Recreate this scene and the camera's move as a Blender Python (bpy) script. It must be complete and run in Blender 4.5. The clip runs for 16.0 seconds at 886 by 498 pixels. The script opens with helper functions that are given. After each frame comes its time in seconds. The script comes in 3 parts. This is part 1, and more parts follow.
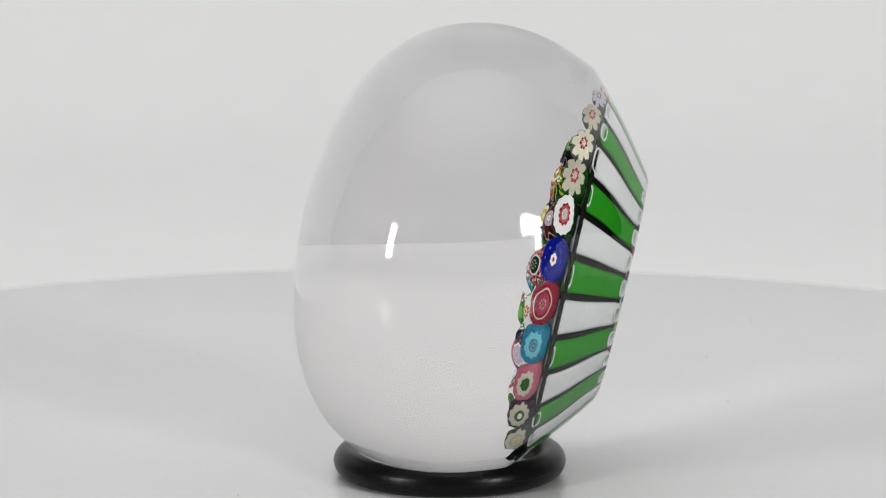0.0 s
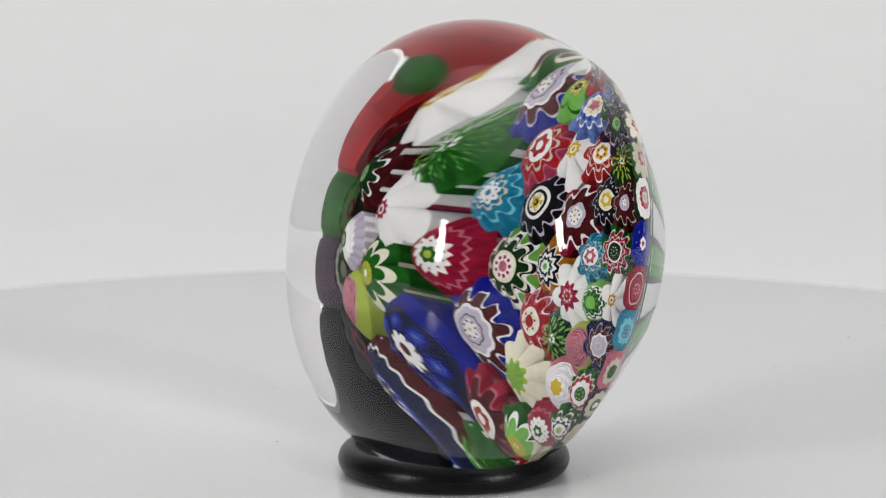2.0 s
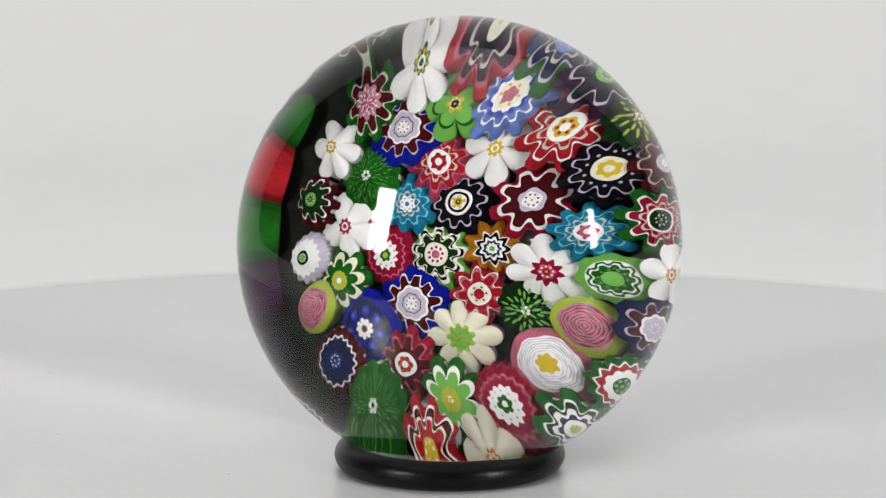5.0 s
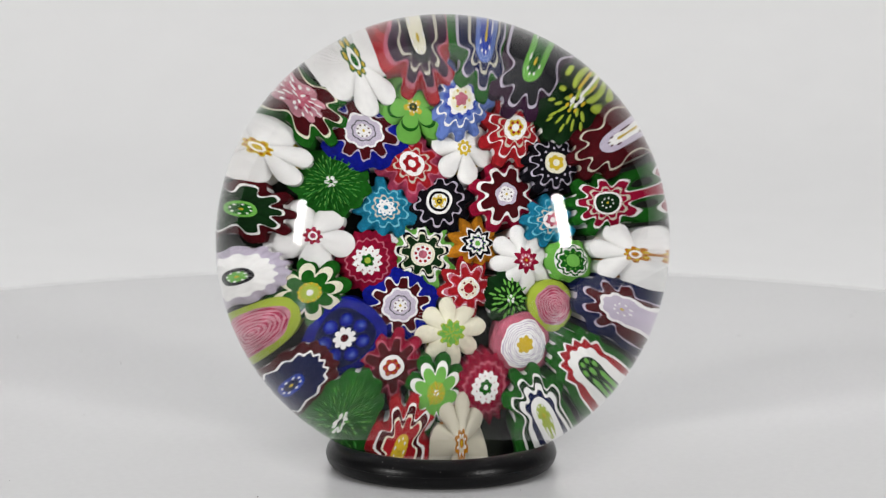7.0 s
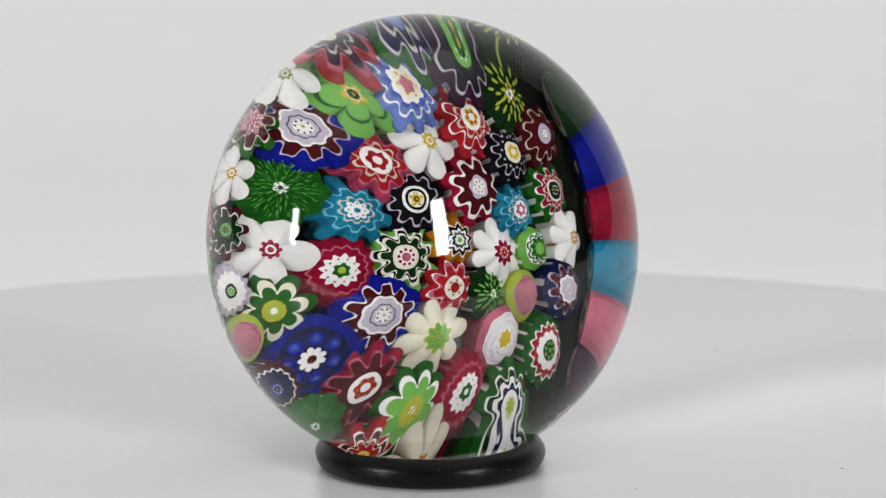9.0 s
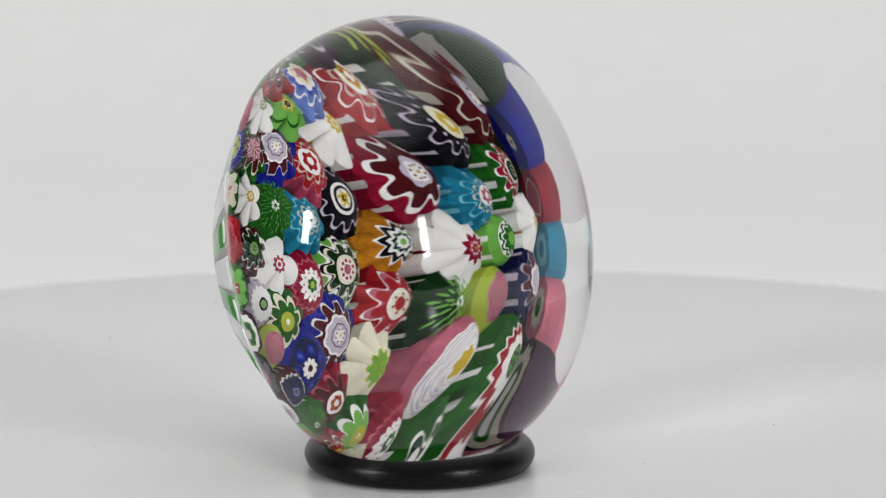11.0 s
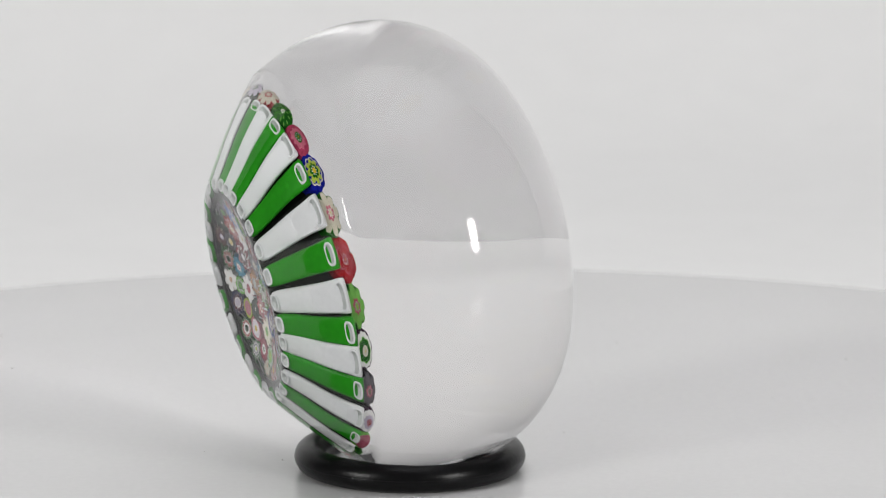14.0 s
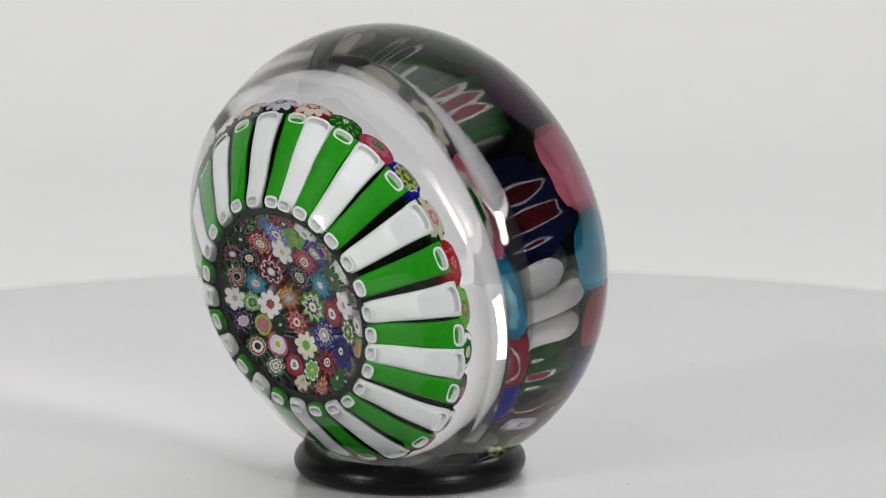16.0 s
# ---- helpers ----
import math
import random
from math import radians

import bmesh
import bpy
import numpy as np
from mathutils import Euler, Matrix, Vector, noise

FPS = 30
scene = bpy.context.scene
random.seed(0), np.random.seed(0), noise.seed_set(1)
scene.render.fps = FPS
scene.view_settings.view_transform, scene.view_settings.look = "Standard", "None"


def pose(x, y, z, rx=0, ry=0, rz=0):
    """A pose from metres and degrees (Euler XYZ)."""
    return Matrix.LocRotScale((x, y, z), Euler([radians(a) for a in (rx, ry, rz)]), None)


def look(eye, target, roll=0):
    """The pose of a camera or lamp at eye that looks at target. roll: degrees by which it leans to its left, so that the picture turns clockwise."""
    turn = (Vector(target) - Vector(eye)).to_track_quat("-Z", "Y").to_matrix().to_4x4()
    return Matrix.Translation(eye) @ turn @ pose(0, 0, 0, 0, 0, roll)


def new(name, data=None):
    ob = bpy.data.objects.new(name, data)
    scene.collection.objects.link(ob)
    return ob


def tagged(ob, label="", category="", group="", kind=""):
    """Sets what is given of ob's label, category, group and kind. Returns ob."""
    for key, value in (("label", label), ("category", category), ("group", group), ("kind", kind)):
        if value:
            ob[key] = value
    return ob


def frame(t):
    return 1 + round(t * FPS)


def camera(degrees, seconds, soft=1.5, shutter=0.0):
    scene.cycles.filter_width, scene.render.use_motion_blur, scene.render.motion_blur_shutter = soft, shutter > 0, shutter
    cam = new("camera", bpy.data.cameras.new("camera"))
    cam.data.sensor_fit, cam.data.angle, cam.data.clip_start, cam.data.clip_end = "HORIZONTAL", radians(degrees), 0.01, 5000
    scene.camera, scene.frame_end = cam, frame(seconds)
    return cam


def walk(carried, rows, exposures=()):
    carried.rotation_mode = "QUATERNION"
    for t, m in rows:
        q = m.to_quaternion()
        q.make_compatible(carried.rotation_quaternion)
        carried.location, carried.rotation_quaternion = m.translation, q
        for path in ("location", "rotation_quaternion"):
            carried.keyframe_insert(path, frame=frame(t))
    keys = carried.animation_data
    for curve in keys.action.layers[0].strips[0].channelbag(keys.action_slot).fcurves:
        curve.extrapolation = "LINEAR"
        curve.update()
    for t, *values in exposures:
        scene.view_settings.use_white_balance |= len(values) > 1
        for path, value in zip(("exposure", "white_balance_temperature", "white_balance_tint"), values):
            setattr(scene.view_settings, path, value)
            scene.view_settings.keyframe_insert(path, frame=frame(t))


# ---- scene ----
MM = 0.001
cam = camera(11.2, 16.0, soft=1.1)
EYE = pose(0.00194, -0.750, 0.17927, 90 - 10.64, 0, 0)
cam.data.dof.use_dof, cam.data.dof.focus_distance, cam.data.dof.aperture_fstop = True, 0.735, 50.0
walk(cam, [(0.0, EYE), (16.0, EYE)])

# ---- world and lamps: two strip softboxes at the sides and the white room around ----
world = bpy.data.worlds.new("world")
scene.world = world
world.use_nodes = True
wn, wl = world.node_tree.nodes, world.node_tree.links
w_dir, w_sep, w_ramp = wn.new("ShaderNodeTexCoord"), wn.new("ShaderNodeSeparateXYZ"), wn.new("ShaderNodeValToRGB")
w_ramp.color_ramp.elements[0].position, w_ramp.color_ramp.elements[0].color = 0.0, (0.05, 0.05, 0.052, 1)
w_ramp.color_ramp.elements[1].position, w_ramp.color_ramp.elements[1].color = 1.0, (4.8, 4.8, 4.8, 1)
w_mid = w_ramp.color_ramp.elements.new(0.74)
w_mid.color = (0.085, 0.085, 0.087, 1)
wl.new(w_dir.outputs["Generated"], w_sep.inputs[0])
wl.new(w_sep.outputs["Z"], w_ramp.inputs["Fac"])
wl.new(w_ramp.outputs["Color"], wn["Background"].inputs["Color"])
wn["Background"].inputs["Strength"].default_value = 0.41
scene.view_settings.exposure = 0.0


def strip_lamp(azimuth, elevation, distance, width, height, watts):
    """A strip softbox that points at the paperweight; azimuth from the camera's side, degrees."""
    data = bpy.data.lights.new("softbox_lamp", "AREA")
    data.shape, data.size, data.size_y, data.energy = "RECTANGLE", width, height, watts
    data.color = (1.0, 0.985, 0.96)
    a, e = radians(azimuth), radians(elevation)
    at = Vector((math.sin(a) * math.cos(e), -math.cos(a) * math.cos(e), math.sin(e))) * distance + Vector((0, 0, 0.04))
    lamp = new("softbox_lamp", data)
    lamp.matrix_world = look(at, (0, 0, 0.04))
    return lamp


strip_lamp(-51, 14.0, 2.40, 0.215, 0.63, 24.5)
strip_lamp(45, 14.0, 2.40, 0.215, 0.63, 24.5)


# ---- materials ----
def material(name, colour, rough=0.4, spec=0.5, metal=0.0, vary=0.12, scale=300.0, bump=0.0, fine=1500.0):
    """A surface with two scales of colour change and a fine relief; scale in 1/m."""
    m = bpy.data.materials.new(name)
    m.use_nodes = True
    n, link = m.node_tree.nodes, m.node_tree.links
    b = n["Principled BSDF"]
    b.inputs["Roughness"].default_value, b.inputs["Metallic"].default_value = rough, metal
    b.inputs["Specular IOR Level"].default_value = spec
    where = n.new("ShaderNodeTexCoord")
    big, small = n.new("ShaderNodeTexNoise"), n.new("ShaderNodeTexNoise")
    big.inputs["Scale"].default_value, small.inputs["Scale"].default_value = scale, fine
    big.inputs["Detail"].default_value = small.inputs["Detail"].default_value = 3
    add = n.new("ShaderNodeMath")
    add.operation = "ADD"
    span = n.new("ShaderNodeMapRange")
    span.inputs["From Min"].default_value, span.inputs["From Max"].default_value = 0.6, 1.4
    span.inputs["To Min"].default_value, span.inputs["To Max"].default_value = 1 - vary, 1 + vary
    mul = n.new("ShaderNodeVectorMath")
    mul.operation = "SCALE"
    mul.inputs[0].default_value = colour
    for tex in (big, small):
        link.new(where.outputs["Object"], tex.inputs["Vector"])
    link.new(big.outputs["Fac"], add.inputs[0])
    link.new(small.outputs["Fac"], add.inputs[1])
    link.new(add.outputs[0], span.inputs["Value"])
    link.new(span.outputs[0], mul.inputs["Scale"])
    link.new(mul.outputs[0], b.inputs["Base Color"])
    if bump:
        rel = n.new("ShaderNodeBump")
        rel.inputs["Strength"].default_value, rel.inputs["Distance"].default_value = bump, 0.0002
        link.new(small.outputs["Fac"], rel.inputs["Height"])
        link.new(rel.outputs[0], b.inputs["Normal"])
    return m


def glass_material(name, ior, clear):
    m = bpy.data.materials.new(name)
    m.use_nodes = True
    b = m.node_tree.nodes["Principled BSDF"]
    b.inputs["Base Color"].default_value = (*clear, 1)
    b.inputs["Roughness"].default_value = 0.0
    b.inputs["IOR"].default_value = ior
    b.inputs["Transmission Weight"].default_value = 1.0
    b.inputs["Specular Tint"].default_value = (0.6, 0.6, 0.6, 1)
    return m


CLEAR = glass_material("clear_glass", 1.562, (0.92, 0.913, 0.915))
TABLE_WHITE = material("white_satin_plastic", (0.73, 0.73, 0.74), 0.22, 0.5, vary=0.03, scale=25, bump=0.02, fine=700)
PAPER = material("white_paper", (0.90, 0.90, 0.905), 0.9, 0.2, vary=0.015, scale=4, fine=60)
RUBBER = material("black_rubber", (0.004, 0.004, 0.0045), 0.30, 0.18, vary=0.35, scale=200, bump=0.25, fine=1800)
DUST = material("grey_dust", (0.25, 0.24, 0.23), 0.9, 0.1)

# colours of the opaque glass inside the clear glass
COLOURS = {
    "white": (0.84, 0.84, 0.83), "cream": (0.78, 0.755, 0.60), "ivory": (0.55, 0.52, 0.42),
    "lilac": (0.52, 0.47, 0.58), "pink": (0.58, 0.15, 0.22), "pale_pink": (0.60, 0.27, 0.33), "rose": (0.42, 0.05, 0.11),
    "red": (0.42, 0.015, 0.022), "crimson": (0.32, 0.006, 0.035), "maroon": (0.075, 0.004, 0.007),
    "black": (0.005, 0.0045, 0.008), "plum": (0.035, 0.008, 0.032), "navy": (0.005, 0.009, 0.06),
    "blue": (0.005, 0.011, 0.30), "mid_blue": (0.025, 0.065, 0.45), "sky": (0.15, 0.24, 0.62),
    "turquoise": (0.015, 0.24, 0.40), "pale_turquoise": (0.16, 0.50, 0.62),
    "green": (0.012, 0.125, 0.010), "light_green": (0.15, 0.42, 0.07), "dark_green": (0.005, 0.028, 0.006),
    "yellow": (0.60, 0.43, 0.03), "amber": (0.55, 0.21, 0.012), "lime": (0.36, 0.46, 0.05), "leaf": (0.045, 0.27, 0.04), "grey": (0.15, 0.14, 0.16),
}
INK = {k: material("glass_" + k, tuple(x * (0.80 if v[1] > 0.4 else 0.62) for x in v), 0.5, 0.03, vary=0.10 if v[1] > 0.4 else 0.45, scale=350, fine=1900) for k, v in COLOURS.items()}
STAVE_GREEN = material("glass_stave_green", (0.016, 0.23, 0.008), 0.4, 0.05, vary=0.18, scale=120, fine=900)
STAVE_WHITE = material("glass_stave_white", (0.64, 0.655, 0.665), 0.4, 0.05, vary=0.05, scale=150, fine=900)
LOOP_INSIDE = material("glass_loop_inside", (0.50, 0.53, 0.52), 0.4, 0.05, vary=0.1)
# near-black that stands in for the shade between staves and between canes
GAP_SHADE = material("gap_shade", (0.006, 0.008, 0.005), 0.5, 0.05, vary=0.6, scale=300, fine=1200)


# ---- building helpers ----
def finish(name, verts, faces, mats, slots=None, smooth=True):
    me = bpy.data.meshes.new(name)
    me.from_pydata(verts, [], faces)
    for m in mats:
        me.materials.append(m)
    if slots is not None:
        me.polygons.foreach_set("material_index", slots)
    me.polygons.foreach_set("use_smooth", [smooth] * len(me.polygons))
    me.update()
    return me


def part(name, me, parent, m=None, label=""):
    ob = new(name, me)
    ob.parent = parent
    if m is not None:
        ob.matrix_basis = m
    return tagged(ob, label)


def turned(profile, steps, closed=False):
    """Verts and faces of a profile of (radius, height) turned round z; a radius of 0 becomes a pole."""
    verts, rows, faces = [], [], []
    for r, z in profile:
        if r < 1e-9:
            rows.append([len(verts)] * steps)
            verts.append((0, 0, z))
        else:
            rows.append(list(range(len(verts), len(verts) + steps)))
            verts += [(r * math.cos(2 * math.pi * k / steps), r * math.sin(2 * math.pi * k / steps), z) for k in range(steps)]
    pairs = list(zip(rows, rows[1:])) + ([(rows[-1], rows[0])] if closed else [])
    for a, b in pairs:
        for k in range(steps):
            j = (k + 1) % steps
            f = []
            for v in (a[k], a[j], b[j], b[k]):
                if v not in f:
                    f.append(v)
            faces.append(f)
    return verts, faces


# ---- the place: backdrop sweep, turntable ----
def backdrop():
    line = [(-0.55, -0.045)]
    line += [(0.55 + 0.35 * math.sin(radians(a)), -0.045 + 0.35 * (1 - math.cos(radians(a)))) for a in range(0, 91, 5)]
    line += [(0.90, 2.2)]
    verts = [(x, y, z) for y, z in line for x in (-1.8, 1.8)]
    faces = [(2 * k, 2 * k + 1, 2 * k + 3, 2 * k + 2) for k in range(len(line) - 1)]
    ob = new("backdrop", finish("backdrop", verts, faces, [PAPER]))
    mod = ob.modifiers.new("thickness", "SOLIDIFY")
    mod.thickness, mod.offset = 0.002, -1
    return tagged(ob, "plain white paper sweep behind the turntable", "backdrop", kind="structure")


def turntable():
    root = tagged(new("turntable"), "round white glossy plastic turntable with rounded edge", "turntable")
    R, T, B = 0.190, 0.014, 0.008
    prof = [(0, 0), (0.06, 0), (0.12, 0), (R - B, 0)]
    prof += [(R - B + B * math.sin(radians(a)), -B + B * math.cos(radians(a))) for a in range(15, 91, 15)]
    prof += [(R, -T), (R - 0.01, -T), (0, -T)]
    part("top_plate", finish("top_plate", *turned(prof[::-1], 192), [TABLE_WHITE]), root)
    rnd = random.Random(11)
    verts, faces = [], []
    for _ in range(70):
        a, r, s = rnd.uniform(0, 2 * math.pi), 0.17 * math.sqrt(rnd.random()), rnd.uniform(0.00007, 0.00022)
        c = Vector((r * math.cos(a), r * math.sin(a), 0))
        f0 = len(verts)
        verts += [c + Vector((s, 0, 0)), c + Vector((0, s * rnd.uniform(0.5, 2.2), 0)), c + Vector((-s, 0, 0)), c + Vector((0, -s, 0)), c + Vector((0, 0, s * 0.8))]
        faces += [(f0, f0 + 1, f0 + 4), (f0 + 1, f0 + 2, f0 + 4), (f0 + 2, f0 + 3, f0 + 4), (f0 + 3, f0, f0 + 4)]
    tagged(part("dust", finish("dust", verts, faces, [DUST], smooth=False), root), kind="stuff")
    foot = [(0, -0.045), (0.10, -0.045), (0.10, -0.0125), (0, -0.0125)]
    part("base", finish("base", *turned(foot, 96), [TABLE_WHITE], smooth=False), root)
    return root


backdrop()
table = turntable()


# ---- rubber ring ----
def rubber_ring():
    root = tagged(new("rubber_ring"), "thick black rubber ring lying under the paperweight", "ring")
    tube = [(17.2 + 2.5 * math.cos(2 * math.pi * k / 40), 2.5 + 2.5 * math.sin(2 * math.pi * k / 40)) for k in range(40)]
    verts, faces = turned([(r * MM, z * MM) for r, z in tube], 128, closed=True)
    part("tube", finish("tube", verts, [f[::-1] for f in faces], [RUBBER]), root)
    lip = [(19.66, 2.58), (19.74, 2.53), (19.74, 2.47), (19.66, 2.42)]
    part("moulding_seam", finish("moulding_seam", *turned([(r * MM, z * MM) for r, z in lip], 128, closed=True), [RUBBER]), root)
    rnd = random.Random(5)
    verts, faces = [], []
    for _ in range(26):
        a, b = rnd.uniform(0, 2 * math.pi), rnd.uniform(-0.4, 1.3)
        r, s = 17.2 + 2.52 * math.cos(b), rnd.uniform(0.04, 0.11)
        c = Vector((r * math.cos(a), r * math.sin(a), 2.5 + 2.52 * math.sin(b)))
        f0 = len(verts)
        for d in ((s, 0, 0), (-s, 0, 0), (0, s, 0), (0, -s, 0), (0, 0, s), (0, 0, -s)):
            verts.append((c + Vector(d)) * MM)
        faces += [tuple(f0 + v for v in f) for f in ((0, 2, 4), (2, 1, 4), (1, 3, 4), (3, 0, 4), (2, 0, 5), (1, 2, 5), (3, 1, 5), (0, 3, 5))]
    tagged(part("dust", finish("dust", verts, faces, [DUST], smooth=False), root), kind="stuff")
    return root


ring = rubber_ring()

# ---- paperweight: z along its axis from the foot to the top of the dome ----
weight = tagged(new("paperweight"), "clear glass millefiori paperweight on its edge, green and white staves", "paperweight")
MID, WIDE, FRONT, REAR, FULL = 27.47, 38.70, 27.52, 32.17, 0.309
OFF = Vector((1.0, 0.1, 0))  # the cushion sits a little off the axis


def cushion(r):
    return 12.2 + 7.1 * (1 - min(1.0, (r / 31.6) ** 2.6))


def glass_body():
    """The dome's axis leans a little from the foot's: the two forms flow into each other at the shoulder."""
    prof = [(0, 2.0), (5, 1.85), (10, 1.3), (14, 0.5), (16.4, -0.1), (17.4, -0.3), (18.2, -0.35), (18.9, -0.28), (19.6, 0.1)]
    prof += [(19.6 + (34.5 - 19.6) * k / 14, 0.1 + (12.3 - 0.1) * k / 14 - 0.35 * math.sin(math.pi * k / 14)) for k in range(1, 15)]
    low = math.asin((16.3 - MID) / REAR)
    for u in (0.22, 0.47, 0.74):
        prof.append((34.5 + (WIDE * math.cos(low) - 34.5) * u + 0.12 * math.sin(math.pi * u), 12.3 + 4.0 * u))
    for k in range(17):
        a = low * (1 - k / 16)
        prof.append((WIDE * math.cos(a), MID + REAR * math.sin(a)))
    for k in range(1, 73):
        a = math.pi / 2 * k / 72
        c, s = math.cos(a), math.sin(a)
        m = FULL * c * c * s * s
        grow = math.sqrt((1 - math.sqrt(1 - 4 * m)) / (2 * m)) if m > 1e-9 else 1.0
        prof.append((WIDE * c * grow if k < 72 else 0, MID + FRONT * s * grow))
    verts, faces = turned(prof, 224)
    lean = Matrix(((0.9994, 0.0066, -0.0337), (-0.0077, 0.9995, -0.0308), (0.0335, 0.0310, 0.9990)))
    moved = []
    for v in verts:
        v = Vector(v)
        w = min(1.0, max(0.0, (v.z - 6.0) / 12.0))
        w = w * w * (3 - 2 * w)
        moved.append(v.lerp(lean @ v + Vector((0.935, 0.673, -0.285)), w) * MM)
    ob = part("glass_body", finish("glass_body", moved, faces, [CLEAR]), weight, label="clear polished domed glass with hollowed foot")
    ob.visible_shadow = False
    return ob


body = glass_body()


# staves of the basket
def stave_mesh(name, half_in, half_out, mat):
    n, rows = 20, 18
    verts, faces = [], []
    for i in range(rows + 1):
        u = i / rows
        r = 17.7 + (29.7 - 17.7) * u
        z = 1.1 + (10.3 - 1.1) * u - 0.55 * math.sin(math.pi * u) + 0.40 * math.sin(2 * math.pi * u)
        flare = half_in + (half_out - half_in) * (u ** 0.8)
        w = flare * (1 - 0.05 * math.sin(math.pi * u)) + 0.22 * max(0.0, (u - 0.8) / 0.2) ** 2
        if i in (0, rows):
            w *= 0.93
        d = 0.75
        nx, nz = 0.61, -0.79
        for k in range(n):
            a = 2 * math.pi * k / n
            c, s = math.cos(a), math.sin(a)
            across = w * math.copysign(abs(c) ** 0.6, c)
            depth = d * math.copysign(abs(s) ** 0.7, s)
            verts.append((across * MM, (r + depth * nx) * MM, (z + depth * nz) * MM))
    for i in range(rows):
        for k in range(n):
            a, b = i * n + k, i * n + (k + 1) % n
            faces.append((a, b, b + n, a + n))
    faces.append(tuple(range(n))[::-1])
    faces.append(tuple(range(rows * n, rows * n + n)))
    return finish(name, verts, faces, [mat])


def loop_mesh(name, half_across, half_along, tube):
    """A white oval loop with a greyish inside, flat in x and y."""
    n, m = 28, 8
    verts, faces, slots = [], [], []
    for k in range(n):
        a = 2 * math.pi * k / n
        c, s = math.cos(a), math.sin(a)
        px, py = math.copysign(abs(c) ** 0.75, c), math.copysign(abs(s) ** 0.75, s)
        for j in range(m):
            b = 2 * math.pi * j / m
            verts.append((px * (half_across + tube * math.cos(b)) * MM, py * (half_along + tube * math.cos(b)) * MM, tube * 0.7 * math.sin(b) * MM))
    for k in range(n):
        for j in range(m):
            faces.append((k * m + j, ((k + 1) % n) * m + j, ((k + 1) % n) * m + (j + 1) % m, k * m + (j + 1) % m))
            slots.append(0)
    faces.append(tuple(k * m + m // 2 for k in range(n)))
    slots.append(1)
    return finish(name, verts, faces, [STAVE_WHITE, LOOP_INSIDE], slots)


def basket():
    green = stave_mesh("green_stave", 1.72, 2.62, STAVE_GREEN)
    white = stave_mesh("white_stave", 1.78, 2.98, STAVE_WHITE)
    inner = loop_mesh("cut_end_inner", 1.22, 0.72, 0.21)
    outer_g = loop_mesh("cut_end_green", 1.80, 0.78, 0.21)
    outer_w = loop_mesh("cut_end_white", 2.40, 0.90, 0.21)
    angles = [-1.3, -10.2, -21.0, -32.0, -44.0, -58.0, -72.0, -85.5, -97.3, -107.9, -119.0, -132.6]
    angles += [-132.6 - 13.45 * k for k in range(1, 17)]
    for i, a in enumerate(angles):
        turn = pose(0, 0, 0, 0, 0, -a)
        even = i % 2 == 0
        rise = math.degrees(math.atan(0.9 * math.sin(radians(a)) / 12.6))  # the basket's brim leans with the cushion
        turn = turn @ Matrix.Translation((0, 17.7 * MM, 1.2 * MM)) @ pose(0, 0, 0, rise) @ Matrix.Translation((0, -17.7 * MM, -1.2 * MM))
        st = part("green_stave" if even else "white_stave", green if even else white, weight, turn,
                  "opaque green glass stave" if even else "opaque white glass stave")
        face = Euler((radians(180 + 38), 0, 0)).to_matrix().to_4x4()
        part("cut_end", inner, st, Matrix.Translation((0, 18.45 * MM, 0.62 * MM)) @ Euler((radians(180 + 20), 0, 0)).to_matrix().to_4x4())
        part("cut_end", outer_g if even else outer_w, st, Matrix.Translation((0, 29.75 * MM, 9.25 * MM)) @ face)


basket()


# Added sheet; its near-black colour holds the gaps' shade and dark green edges.
def stave_gap_sheet():
    prof = [(16.6, 1.6), (20, 4.6), (25, 8.6), (28.6, 11.3), (28.2, 11.7), (24.5, 9.2), (19.5, 5.2), (16.2, 2.0)]
    me = finish("stave_gap_shade", *turned([(r * MM, z * MM) for r, z in prof], 96, closed=True), [GAP_SHADE])
    part("stave_gap_shade", me, weight, label="added near-black sheet behind the staves for their gaps' shade")


stave_gap_sheet()


def cane_gap_sheet():
    """Added near-black sheet below the canes' cut tops; its colour is the shade between them."""
    up = [(9 + 2 * k, cushion(9 + 2 * k) - 3.9) for k in range(10)] + [(28.6, 10.6), (29.4, 10.4)]
    down = [(29.0, 9.9)] + [(r, z - 0.8) for r, z in up[-2::-1]]
    me = finish("cane_gap_shade", *turned([(r * MM, z * MM) for r, z in up + down], 96, closed=True), [GAP_SHADE])
    part("cane_gap_shade", me, weight, Matrix.Translation(OFF * MM), label="added near-black sheet for the shade between the canes")


cane_gap_sheet()

# ---- millefiori canes ----
SIDES = 120
PALE = {"white", "cream", "ivory", "lilac", "pale_turquoise"}


def wave(kind, n, a):
    if n == 0:
        return 0.0
    c = math.cos(n * a)
    if kind == "saw":
        return 2 / math.pi * math.asin(max(-1, min(1, c)))
    if kind == "petal":
        return 2 * abs(math.cos(n * a / 2)) ** 0.55 - 1.25
    return math.tanh(1.7 * (c + 0.22)) / 1.05 if 4 < n < 14 else 0.70 * math.tanh(1.8 * c) / math.tanh(1.8)


def veined(layers):
    """Adds the thin drawn line that follows the lobes of a wide coloured band."""
    out = []
    for l, after in zip(layers, layers[1:] + [(0,)]):
        out.append(l)
        gap = l[0] - after[0]
        if 4 < l[1] < 13 and l[3] == "round" and gap > 0.3 and after[0] > 0 and l[4] not in {"maroon", "dark_green", "black"}:
            f = l[0] - 0.55 * gap
            out += [(f, l[1], l[2] * 0.8, "round", "grey" if l[4] in PALE else "ivory"), (f - 0.045, l[1], l[2] * 0.7, "round", l[4])]
    return out


